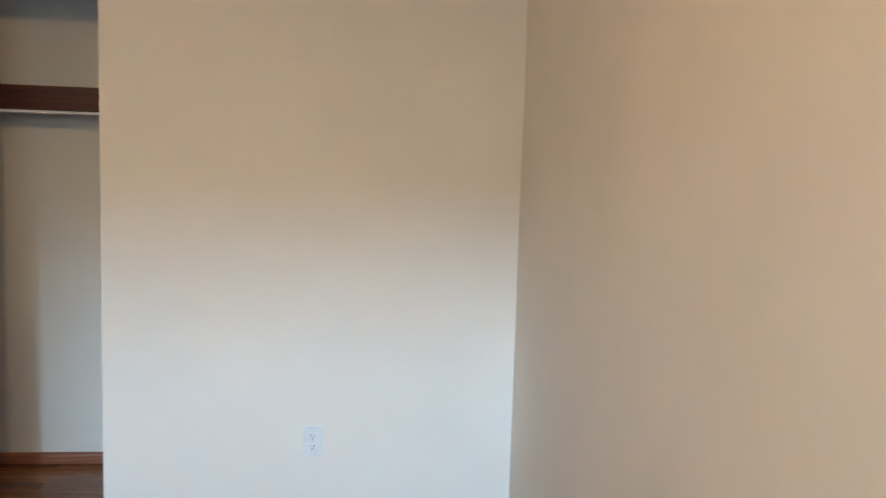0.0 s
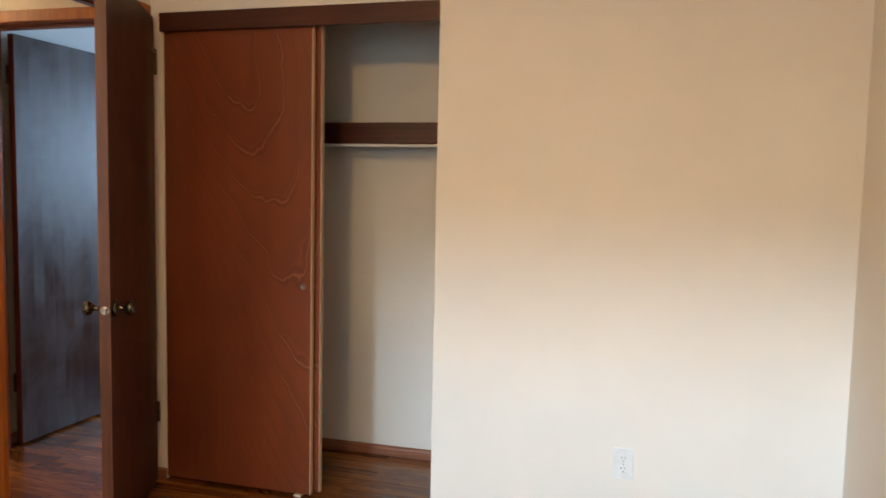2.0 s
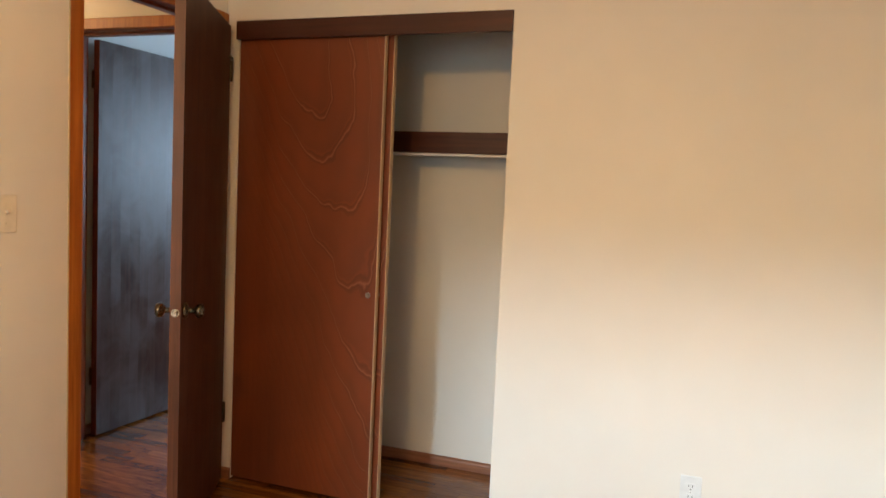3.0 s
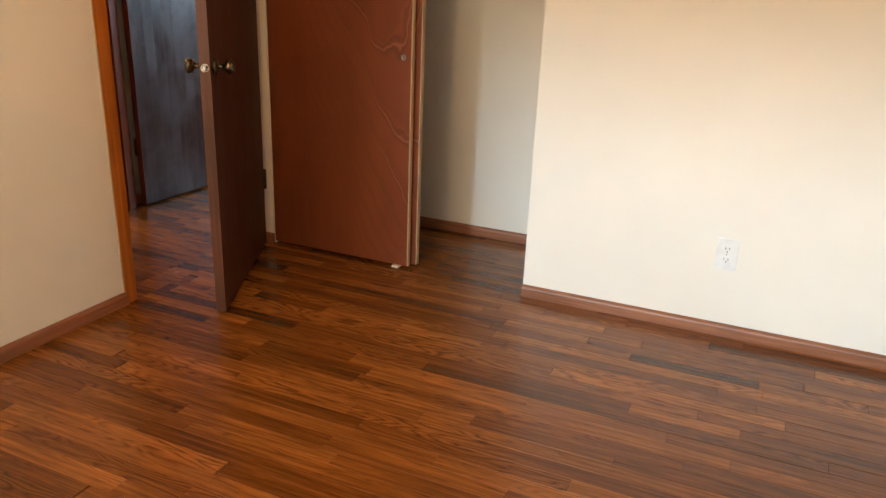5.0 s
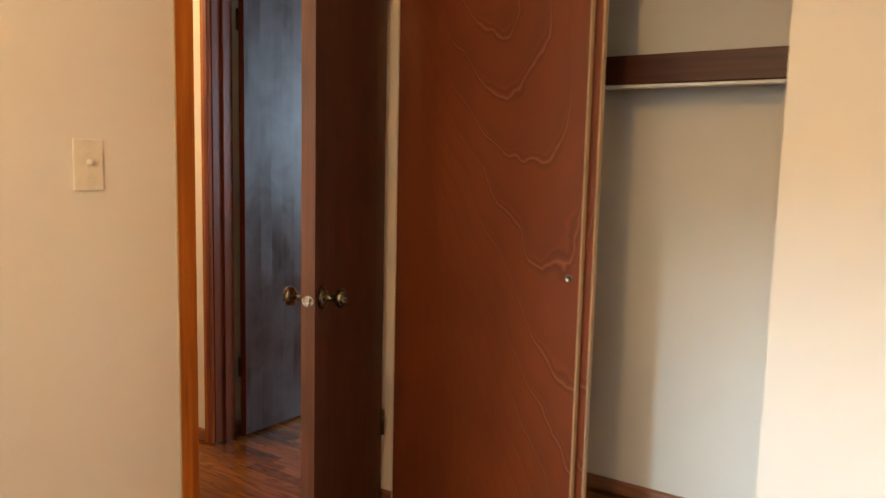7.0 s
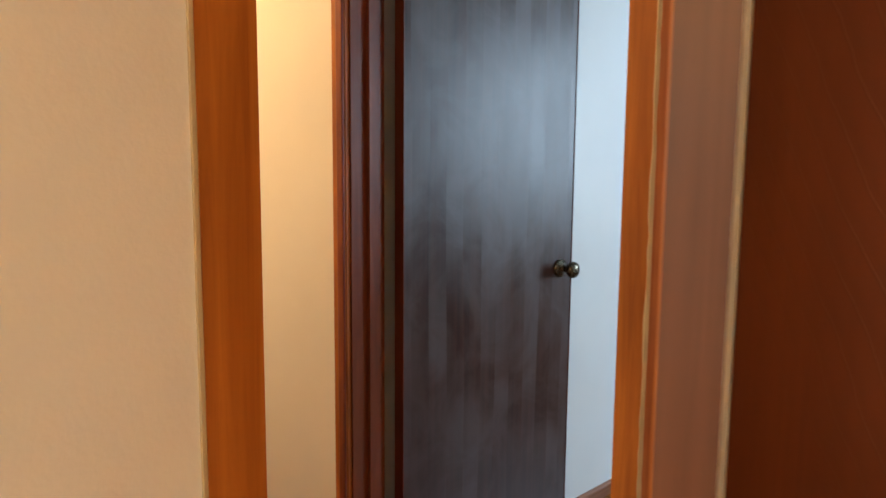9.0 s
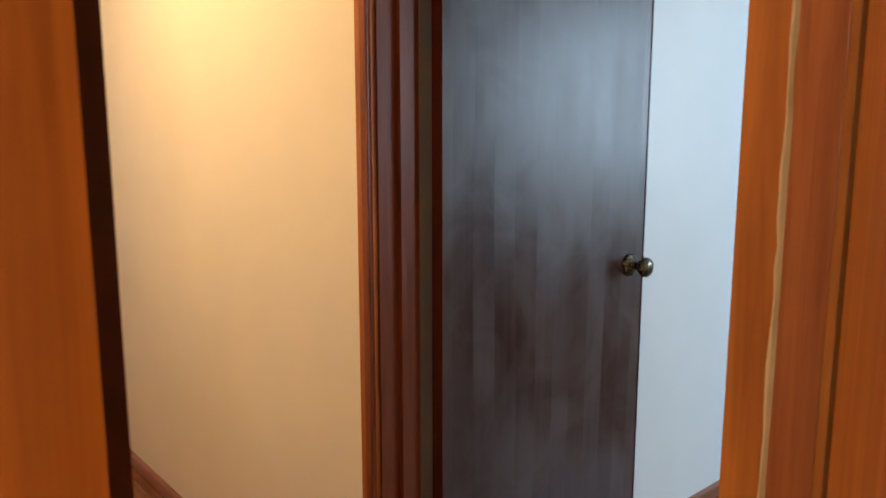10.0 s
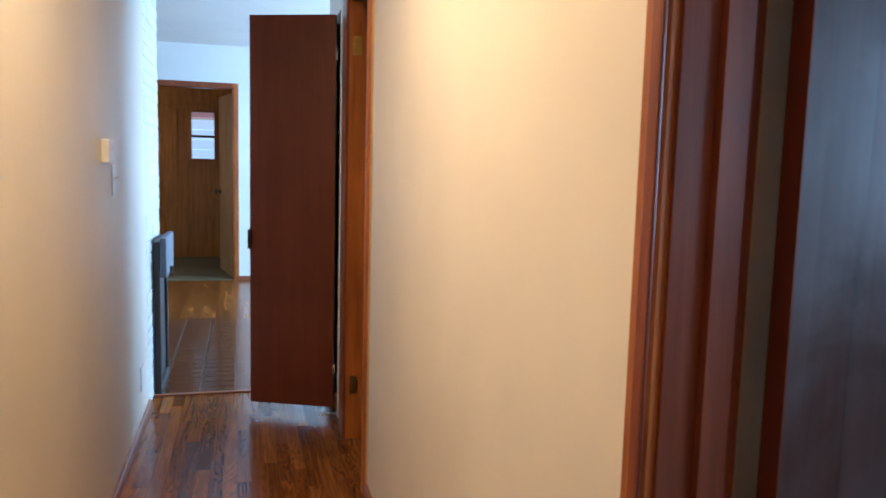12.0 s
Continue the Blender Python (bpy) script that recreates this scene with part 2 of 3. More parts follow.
def grey_sheen():
    """Dark veneer whose varnish has worn in upright strips with ragged ends and smudges."""
    m, n, l, b = material("worn_dark_veneer")
    g = noise_tex(n, l, coords(n, l, (60, 60, 1.6)), 1.0, 5)
    v = coords(n, l, (1, 1, 1))
    x, y, z = split(n, l, v)
    wob = noise_tex(n, l, coords(n, l, (1, 1, 0.25)), 2.2, 2)
    strip = calc(n, l, "FLOOR", calc(n, l, "MULTIPLY_ADD", x, 15.0, calc(n, l, "MULTIPLY", wob, 1.2)))
    w = n.new("ShaderNodeTexWhiteNoise")
    w.noise_dimensions = "1D"
    l.new(strip, w.inputs["W"])
    pos = n.new("ShaderNodeCombineXYZ")
    l.new(calc(n, l, "MULTIPLY", w.outputs["Value"], 9.0), pos.inputs[0])
    l.new(calc(n, l, "MULTIPLY_ADD", x, 2.5, calc(n, l, "MULTIPLY", w.outputs["Value"], 5.0)), pos.inputs[1])
    l.new(calc(n, l, "MULTIPLY", z, 1.6), pos.inputs[2])
    patches = noise_tex(n, l, pos.outputs[0], 1.4, 2.5, 0.5, 0.4)
    smudge = noise_tex(n, l, v, 5.0, 5, 0.6, 0.7)
    tone = ramp(n, l, g, [(0.3, (0.034, 0.012, 0.008)), (0.7, (0.066, 0.025, 0.017))])
    haze = mix(n, l, ramp(n, l, patches, [(0.41, 0.0), (0.60, 1.0)]), ramp(n, l, smudge, [(0.42, 0.0), (0.60, 1.0)]), 0.42)
    l.new(mix(n, l, tone, (0.085, 0.060, 0.058), mix(n, l, (0.0, 0.0, 0.0), haze, 0.7)), b.inputs["Base Color"])
    l.new(ramp(n, l, haze, [(0.0, 0.30), (1.0, 0.43)]), b.inputs["Roughness"])
    l.new(ramp(n, l, haze, [(0.0, 0.34), (1.0, 0.62)]), b.inputs["Specular IOR Level"])
    bump(n, l, b, g, 0.05, 0.001)
    return m


GREYDOOR = grey_sheen()


def glass_mat():
    m, n, l, b = material("window_glass")
    b.inputs["Transmission Weight"].default_value = 1.0
    b.inputs["Roughness"].default_value = 0.0
    b.inputs["IOR"].default_value = 1.02
    return m


GLASS = glass_mat()


def glow(m, color, strength):
    b = m.node_tree.nodes["Principled BSDF"]
    b.inputs["Emission Color"].default_value, b.inputs["Emission Strength"].default_value = (*color, 1), strength


# emission stands in for daylight on the siding and fascia outside
glow(SIDING, (0.62, 0.80, 1.0), 0.75)
glow(PINK, (0.75, 0.40, 0.42), 0.35)


# ---- mesh helpers ----
def add_box(bm, x0, y0, z0, x1, y1, z1):
    x0, x1 = sorted((x0, x1)); y0, y1 = sorted((y0, y1)); z0, z1 = sorted((z0, z1))
    v = [bm.verts.new(c) for c in ((x0, y0, z0), (x1, y0, z0), (x1, y1, z0), (x0, y1, z0), (x0, y0, z1), (x1, y0, z1), (x1, y1, z1), (x0, y1, z1))]
    for f in ((3, 2, 1, 0), (4, 5, 6, 7), (0, 1, 5, 4), (1, 2, 6, 5), (2, 3, 7, 6), (3, 0, 4, 7)):
        bm.faces.new([v[i] for i in f])
    return bm


def boxes(*items, bevel=0.0):
    bm = bmesh.new()
    for it in items:
        add_box(bm, *it)
    if bevel:
        bmesh.ops.bevel(bm, geom=list(bm.edges), offset=bevel, segments=2, affect="EDGES", profile=0.6)
    return bm


def lathe(profile, steps=28):
    """A body of revolution about z from rows of radius, height."""
    bm = bmesh.new()
    rings = []
    for r, z in profile:
        rings.append([bm.verts.new((r * math.cos(2 * math.pi * i / steps), r * math.sin(2 * math.pi * i / steps), z)) for i in range(steps)])
    for a, b in zip(rings, rings[1:]):
        for i in range(steps):
            bm.faces.new((a[i], a[(i + 1) % steps], b[(i + 1) % steps], b[i]))
    bm.faces.new(rings[0][::-1]); bm.faces.new(rings[-1])
    for f in bm.faces:
        f.smooth = True
    return bm


def moved(bm, m):
    bm.transform(m)
    return bm


def extrude_profile(points, length):
    """A moulding: a profile in x, z drawn along y."""
    bm = bmesh.new()
    a = [bm.verts.new((x, 0, z)) for x, z in points]
    b = [bm.verts.new((x, length, z)) for x, z in points]
    k = len(points)
    for i in range(k):
        bm.faces.new((a[i], a[(i + 1) % k], b[(i + 1) % k], b[i]))
    bm.faces.new(a[::-1]); bm.faces.new(b)
    bmesh.ops.recalc_face_normals(bm, faces=bm.faces)
    return bm


def mesh_object(name, bm, mat):
    me = bpy.data.meshes.new(name)
    bm.to_mesh(me)
    bm.free()
    me.materials.append(mat)
    return new(name, me)


def part(name, bm, mat, parent, label=""):
    ob = mesh_object(name, bm, mat)
    ob.parent = parent
    return tagged(ob, label)


def thing(name, m, label, category, group="", kind=""):
    ob = new(name)
    ob.empty_display_size = 0.05
    ob.matrix_world = m
    return tagged(ob, label, category, group, kind)


def structure(name, bm, mat, label="", category=""):
    return tagged(mesh_object(name, bm, mat), label, category or name.split("_")[0], kind="structure")


# ---- plan ----
XW, XE, YN, YS = -2.765, 0.06, 3.93, -0.60      # bedroom faces
XH = -2.88                                       # the hall's east end
HN, HS = 3.965, 3.005                            # hall faces, north and south
H = 2.44
D0, D1, DT = 3.145, 3.914, 2.055                 # bedroom door opening
G0, G1 = -3.682, -2.905                            # grey door's opening in the hall's north wall
B0, B1 = -6.41, -5.83                            # the next door's opening
L0, L1 = -7.16, -6.735                           # hall cupboard
XL = -7.27                                       # the living room begins
XF = -11.41                                      # the living room's far wall
F0, F1 = 2.60, 3.39                              # far doorway
C0, C1 = -2.70, -1.447                            # closet opening
CB = 4.56                                        # closet back


def wall(name, axis, a0, a1, b0, b1, z1, holes, mat, label):
    """A wall along an axis from b0 to b1, a0 to a1 thick, with holes (from, to, sill, head)."""
    bm = bmesh.new()

    def put(u0, u1, z0, zt):
        if u1 - u0 > 1e-4 and zt - z0 > 1e-4:
            add_box(bm, *((u0, a0, z0, u1, a1, zt) if axis == "x" else (a0, u0, z0, a1, u1, zt)))
    at = b0
    for u0, u1, sill, head in sorted(holes):
        put(at, u0, 0, z1)
        put(u0, u1, 0, sill)
        put(u0, u1, head, z1)
        at = u1
    put(at, b1, 0, z1)
    return structure(name, bm, mat, label, "wall")


wall("wall_west", "y", XH, XW, YS - 0.12, YN + 0.02, H, [(D0 - 0.02, D1 + 0.02, 0, DT + 0.02)], WALL, "off-white painted bedroom wall with the doorway")
wall("wall_north", "x", YN, YN + 0.09, C0, XE, H, [(C0, C1, 0, 2.065)], WALL, "off-white painted wall beside the open closet")
structure("wall_stub", boxes((XW, YN + 0.024, 0, C0, YN + 0.09, H)), WALL, "narrow strip of off-white wall by the door", "wall")
wall("wall_east", "y", XE, XE + 0.12, YS - 0.12, 7.3, H, [], WALL, "off-white painted plain bedroom wall")
wall("wall_south", "x", YS - 0.12, YS, XW, XE, H, [(-2.45, -0.02, 0.80, 2.02)], WALL, "off-white painted wall with the bedroom window")
structure("ceiling", boxes((XH, YS - 0.12, H, XE + 0.12, 7.3, H + 0.1)), CEIL, "white painted ceiling", "ceiling")
# closet shell
structure("wall_closet_back", boxes((XW, CB, 0, -0.95, CB + 0.08, H)), WALL, "off-white painted back wall of the closet", "wall")
structure("wall_closet_west", boxes((XW - 0.10, YN + 0.092, 0, XW, CB + 0.08, H)), WALL, "off-white painted side wall of the closet", "wall")
structure("wall_closet_east", boxes((-0.95, YN + 0.09, 0, -0.87, CB + 0.08, H)), WALL, "off-white painted side wall of the closet", "wall")
# hall
wall("wall_hall_north", "x", HN, HN + 0.12, XL, XH + 0.012, H, [(L0, L1, 0.0, 2.08), (B0 - 0.02, B1 + 0.02, 0, DT + 0.02), (G0 - 0.02, G1 + 0.02, 0, DT + 0.02)], HALL, "warm cream painted hall wall with door openings")
wall("wall_hall_south", "x", HS - 0.12, HS, -7.05, XH, H, [], HALL, "cream painted hall wall with the thermostat")
structure("ceiling_hall", boxes((XL, HS - 0.12, H, XH, HN + 0.12, H + 0.1)), CEIL, "white painted hall ceiling", "ceiling")
# room north of the hall
structure("wall_room_west", boxes((-3.845, HN + 0.12, 0, -3.725, 7.3, H)), PALE, "pale cool white wall behind the dark door", "wall")
wall("wall_room_north", "x", 7.2, 7.32, -3.725, XE, H, [(-2.15, -0.75, 0.95, 2.10)], PALE, "pale white wall with a window", )
structure("ceiling_room", boxes((-3.845, HN + 0.12, H, XH, 7.3, H + 0.1)), CEIL, "white painted ceiling of the next room", "ceiling")
# bathroom and cupboard behind the hall's other openings
structure("wall_bath_back", boxes((-6.69, 5.6, 0, -5.0, 5.7, H), (-6.69, HN + 0.12, 0, -6.60, 5.6, H), (-5.1, HN + 0.12, 0, -5.0, 5.6, H)), PALE, "pale plain walls behind the second door", "wall")
structure("ceiling_bath", boxes((-6.69, HN + 0.12, H, -5.0, 5.7, H + 0.1)), CEIL, "white painted ceiling", "ceiling")
structure("wall_cupboard", boxes((L0, 4.55, 0, -6.69, 4.6, H), (L0 - 0.08, HN + 0.12, 0, L0, 4.6, H)), PALE, "pale inner walls of the hall cupboard", "wall")
# living room
LH = 2.52
wall("wall_living_far", "y", XF - 0.12, XF, -0.5, 7.1, LH, [(F0 - 0.02, F1 + 0.02, 0, 2.09)], PALE, "pale blue-white far wall of the living room")
wall("wall_living_north", "x", 7.0, 7.12, XF, XL + 0.12, LH, [(-10.7, -8.1, 0.75, 2.25)], PALE, "pale wall with the living room window")
structure("wall_living_east", boxes((XL, HN + 0.12, 0, XL + 0.10, 7.0, LH), (XL, -0.5, 0, XL + 0.10, 2.0, LH), (XL, HS - 0.12, H + 0.1, XL + 0.1, HN + 0.12, LH)), PALE, "pale living room wall", "wall")
structure("wall_living_south", boxes((XF, -0.62, 0, XL + 0.1, -0.5, LH)), PALE, "pale plain living room wall", "wall")
structure("ceiling_living", boxes((XF - 0.12, -0.62, LH, XL, 7.12, LH + 0.1)), CEIL, "pale living room ceiling", "ceiling")
# far room
wall("wall_far_room", "y", -13.62, -13.5, 0.9, 5.2, LH, [(2.82, 3.15, 1.30, 1.95)], PANEL, "honey-brown wood panelled wall with a small window")
structure("wall_far_room_north", boxes((-13.5, 5.1, 0, XF - 0.12, 5.2, LH)), PANEL, "honey-brown panelled wall", "wall")
structure("wall_far_room_south", boxes((-13.5, 0.9, 0, XF - 0.12, 1.0, LH)), PANEL, "honey-brown panelled wall", "wall")
structure("ceiling_far_room", boxes((-13.62, 0.9, LH, XF - 0.12, 5.2, LH + 0.1)), CEIL, "pale far room ceiling", "ceiling")
structure("floor_far_room", boxes((-13.62, 0.9, -0.1, XF - 0.02, 5.2, 0.004)), CARPET, "olive-brown carpet in the far room", "carpet")


# ---- baseboards ----
PROFILE = [(0, 0), (0.015, 0), (0.015, 0.034), (0.013, 0.042), (0.008, 0.047), (0, 0.049)]


def baseboard(x, y, length, turn, mat=None):
    """A board whose back stands on the line from (x, y) in the direction turn, its face to the line's right."""
    ob = structure("baseboard", extrude_profile(PROFILE, length), mat or BASEY, "reddish-brown stained wooden baseboard", "baseboard")
    ob.matrix_world = pose(x, y, 0.0, 0, 0, turn)


baseboard(XW, YS, D0 - 0.045 - YS, 0)
baseboard(C1 + 0.0, YN, XE - C1, -90)
baseboard(XE, YN - 0.016, YN - YS - 0.016, 180)
baseboard(XW + 0.0, YN + 0.024, C0 - XW + 0.002, -90)
baseboard(XW, CB, 1.8, -90)
baseboard(-5.775, HN, 2.03, -90)
baseboard(XW, YN + 0.095, CB - YN - 0.115, 0)
baseboard(XH, HS, 4.17, 90)
baseboard(-3.725, HN + 0.13, 3.1, 0)
baseboard(XF, F1 + 0.055, 3.5, 0)


# ---- doors ----
def casing_strip(w, d, groove=True):
    """Flat-backed trim, w wide and d thick, with eased edges and perhaps a groove line."""
    if not groove:
        return [(0, 0), (w, 0), (w, d * 0.6), (w - 0.002, d * 0.85), (w - 0.006, d), (0.006, d), (0.002, d * 0.85), (0, d * 0.6)]
    return [(0, 0), (w, 0), (w, d * 0.75), (w - 0.004, d), (w * 0.62, d), (w * 0.58, d * 0.82), (w * 0.54, d), (0.004, d), (0, d * 0.8)]


def upright(name, x, y, z0, z1, turn, w, d, mat, parent, label="", groove=True):
    """A trim upright: its profile's width runs along the direction turn, its thickness to the left of that."""
    bm = extrude_profile(casing_strip(w, d, groove), z1 - z0)
    m = Matrix(((1, 0, 0, 0), (0, 0, 1, 0), (0, 1, 0, 0), (0, 0, 0, 1)))
    bm.transform(m)
    bmesh.ops.recalc_face_normals(bm, faces=bm.faces)
    bm.transform(pose(x, y, z0, 0, 0, turn))
    return part(name, bm, mat, parent, label)


def knob_parts(parent, m, mat=None):
    """A rose and a round knob, standing out along z of m."""
    k = part("knob", moved(lathe([(0.0305, 0), (0.0305, 0.003), (0.026, 0.008), (0.014, 0.011), (0.010, 0.016), (0.0095, 0.030), (0.013, 0.035), (0.022, 0.040), (0.0265, 0.048), (0.0265, 0.055), (0.022, 0.062), (0.012, 0.066), (0.004, 0.067)]), m), mat or BRASS, parent, "aged brass round door knob")
    return k


def hinge_part(parent, x, y, z, mat=None):
    bm = lathe([(0.008, -0.045), (0.008, 0.045)], 12)
    add_box(bm, -0.010, -0.002, -0.043, 0.010, 0.001, 0.043)
    return part("hinge", moved(bm, pose(x, y, z)), mat or BRONZE, parent, "dark bronze butt hinge")


def door_leaf(name, label, w, h, t, face, edge, knob_at, knob_mat=None, sides=(1, -1)):
    """A flush door: hinge line at the origin, running along +x, thickness from y 0 to -t."""
    ob = thing(name, Matrix(), label, "door", kind="")
    part("leaf", boxes((0.003, -t + 0.002, 0, w - 0.003, -0.002, h), bevel=0.001), face, ob)
    part("edge_band", boxes((w - 0.0030, -t, 0.0, w, 0, h), (0, -t, 0, 0.003, 0, h)), edge, ob, "lighter wood edge of the door")
    for s in sides:
        m = pose(w - 0.062, 0.0 if s > 0 else -t, knob_at, -90 * s, 0, 0)
        knob_parts(ob, m, knob_mat)
    lp = part("latch_plate", moved(lathe([(0.0145, 0), (0.0145, 0.0015), (0.011, 0.0022), (0.011, 0.0012)], 24), pose(w, -t / 2, knob_at, 0, 90, 0)), STEEL, ob, "bright round latch plate")
    part("latch_bolt", boxes((w, -t / 2 - 0.005, knob_at - 0.007, w + 0.008, -t / 2 + 0.005, knob_at + 0.007), bevel=0.001), STEEL, ob, "steel latch bolt")
    return ob


# bedroom doorway: jambs, stop and casings
dw = thing("door_1", pose(0, 0, 0), "amber-varnished wooden door frame of the bedroom", "door frame", kind="structure")
part("jamb", boxes((XH - 0.004, D0 - 0.02, 0, XW + 0.002, D0, DT), bevel=0.0015), AMBER, dw)
part("jamb", boxes((XH - 0.004, D1, 0, XW + 0.004, D1 + 0.02, DT), bevel=0.0015), AMBER, dw)
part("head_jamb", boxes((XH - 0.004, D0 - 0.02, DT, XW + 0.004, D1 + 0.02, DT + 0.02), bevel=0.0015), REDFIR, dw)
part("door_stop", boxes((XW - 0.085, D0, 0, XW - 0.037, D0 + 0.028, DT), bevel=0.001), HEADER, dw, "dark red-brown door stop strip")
part("hinge_jamb_facing", boxes((-2.822, D1 - 0.004, 0, XW - 0.004, D1, DT), bevel=0.001), DOORJAMB, dw)
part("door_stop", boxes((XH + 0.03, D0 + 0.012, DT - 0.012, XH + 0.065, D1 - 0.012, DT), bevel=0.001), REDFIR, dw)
CW = 0.055
upright("casing", XW + 0.0045, D0 + 0.005, 0, DT + 0.047, -90, CW, -0.018, AMBER, dw, groove=False)
upright("casing", XW + 0.0065, D1 + 0.040, 0, DT + 0.047, -90, 0.043, -0.018, AMBER, dw, groove=False)
part("head_casing", boxes((XW + 0.0005, D0 + 0.0055, DT - 0.004, XW + 0.0175, D1 - 0.0005, DT + 0.046), bevel=0.003), AMBER, dw)
part("strike_plate", boxes((XW - 0.05, D0 - 0.001, 0.87, XW - 0.015, D0 + 0.0015, 0.93), bevel=0.0005), BRONZE, dw, "dark strike plate")
part("caulk_line", boxes((XW, D0 - CW + 0.0005, 0.05, XW + 0.004, D0 - CW + 0.005, 2.1), bevel=0.001), CAULK, dw, "rough beige caulk along the trim")

PIVOT = (-2.715, 3.911)
bd = door_leaf("bedroom_door", "dark brown flush wooden bedroom door, standing half open", 0.787, 2.03, 0.035, BROWNDOOR, DOOREDGE, 0.893)
# amber face cut back: the bare dark strip stands in for hinge-gap shade
part("hall_face", boxes((0.014, -0.0365, 0.0, 0.783, -0.0335, 2.03)), AMBER, bd, "amber hall side, cut back at the hinge to paint gap shade")
bd.matrix_world = pose(PIVOT[0], PIVOT[1], 0.012, 0, 0, -90 + 25.7)
for z in (0.31, 1.835):
    hinge_part(bd, 0.0, 0.003, z)
part("hinge_pin_stop", boxes((-0.005, 0.0, 1.885, 0.05, 0.012, 1.893), (-0.03, 0.0, 1.886, -0.005, 0.006, 1.892), bevel=0.001), BRONZE, bd, "dark hinge-pin door stop")

def caulk_bead(name, x, y, z0, z1, w, d, parent):
    """An uneven smeared bead, w wide along x and d proud towards -y."""
    rng2 = random.Random(11)
    bm = bmesh.new()
    rows = []
    k = 70
    for i in range(k + 1):
        z = z0 + (z1 - z0) * i / k
        a = w * (0.55 + 0.45 * rng2.random()); o = (rng2.random() - 0.5) * 0.002
        rows.append([bm.verts.new((x + o - a / 2, y, z)), bm.verts.new((x + o, y - d * (0.5 + 0.5 * rng2.random()), z)), bm.verts.new((x + o + a / 2, y, z))])
    for p, q in zip(rows, rows[1:]):
        for j in (0, 1):
            bm.faces.new((p[j], p[j + 1], q[j + 1], q[j]))
    bmesh.ops.recalc_face_normals(bm, faces=bm.faces)
    return part(name, bm, CAULK, parent, "smeared beige caulk joint")


caulk_bead("caulk_joint", -2.828, D1 - 0.0005, 0.02, 2.05, 0.012, 0.005, dw)

# grey door in the hall's north wall
gw = thing("door_2", pose(0, 0, 0), "red-brown varnished door frame in the hall", "door frame", kind="structure")
part("jamb", boxes((G0 - 0.02, HN - 0.004, 0, G0, HN + 0.104, DT), bevel=0.0015), REDFIR, gw)
part("jamb", boxes((G1, HN - 0.004, 0, G1 + 0.02, HN + 0.124, DT), bevel=0.0015), AMBER, gw)
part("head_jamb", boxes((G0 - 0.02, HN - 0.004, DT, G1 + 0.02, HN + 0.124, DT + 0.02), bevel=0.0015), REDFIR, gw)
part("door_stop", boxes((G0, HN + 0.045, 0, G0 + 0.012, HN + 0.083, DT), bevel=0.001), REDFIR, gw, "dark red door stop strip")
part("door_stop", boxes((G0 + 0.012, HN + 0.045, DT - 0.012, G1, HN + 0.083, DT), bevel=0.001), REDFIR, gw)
upright("casing", G0 - 0.058, HN - 0.0005, 0, DT + 0.055, 0, 0.053, -0.019, AMBER, gw)
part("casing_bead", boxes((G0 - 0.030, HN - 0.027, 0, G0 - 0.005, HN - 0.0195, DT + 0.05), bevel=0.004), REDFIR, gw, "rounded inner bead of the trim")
upright("casing", G1 + 0.004, HN - 0.0005, 0, DT + 0.055, 0, 0.034, -0.019, AMBER, gw)
part("head_casing", boxes((G0 - 0.0045, HN - 0.0185, DT + 0.004, G1 + 0.0035, HN - 0.0005, DT + 0.056), bevel=0.003), AMBER, gw)

gd = door_leaf("dark_hall_door", "dark brown flush door with a worn bluish sheen, wide open", 0.722, 2.03, 0.035, GREYDOOR, CLOSETWOOD, 0.938)
gd.matrix_world = pose(-3.668, 4.092, 0.012, 0, 0, 89.0)
for z in (0.31, 1.835):
    hinge_part(gd, 0.0, 0.004, z)

# second hall doorway and its open door
bw = thing("door_3", pose(0, 0, 0), "red-brown varnished door frame further down the hall", "door frame", kind="structure")
part("jamb", boxes((B0 - 0.02, HN - 0.004, 0, B0, HN + 0.124, DT), bevel=0.0015), AMBER, bw)
part("jamb", boxes((B1, HN - 0.004, 0, B1 + 0.02, HN + 0.124, DT), bevel=0.0015), AMBER, bw)
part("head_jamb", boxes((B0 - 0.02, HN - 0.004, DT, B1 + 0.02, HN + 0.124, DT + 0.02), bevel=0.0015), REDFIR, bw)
part("door_stop", boxes((B0, HN + 0.080, 0, B0 + 0.012, HN + 0.115, DT), bevel=0.001), REDFIR, bw)
for z in (0.27, 1.855):
    hb = boxes((B0 + 0.0005, HN + 0.012, z - 0.044, B0 + 0.003, HN + 0.052, z + 0.044), bevel=0.0005)
    part("hinge", hb, HINGEBRASS, bw, "brass butt hinge leaf")
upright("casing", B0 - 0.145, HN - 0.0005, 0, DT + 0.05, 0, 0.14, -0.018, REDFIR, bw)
upright("casing", B1 + 0.005, HN - 0.0005, 0, DT + 0.05, 0, 0.05, -0.018, AMBER, bw)
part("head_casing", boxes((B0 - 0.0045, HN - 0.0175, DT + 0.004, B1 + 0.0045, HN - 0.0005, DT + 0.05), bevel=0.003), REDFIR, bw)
part("caulk_line", boxes((B1 + 0.0555, HN - 0.007, 0.05, B1 + 0.060, HN, 2.1), bevel=0.001), CAULK, bw, "rough beige caulk along the trim")
bth = door_leaf("bathroom_door", "pale painted flush door, open into its room", 0.57, 2.03, 0.035, PALE, PALE, 0.9)
bth.matrix_world = pose(B0 + 0.0, 4.094, 0.012, 0, 0, 91)

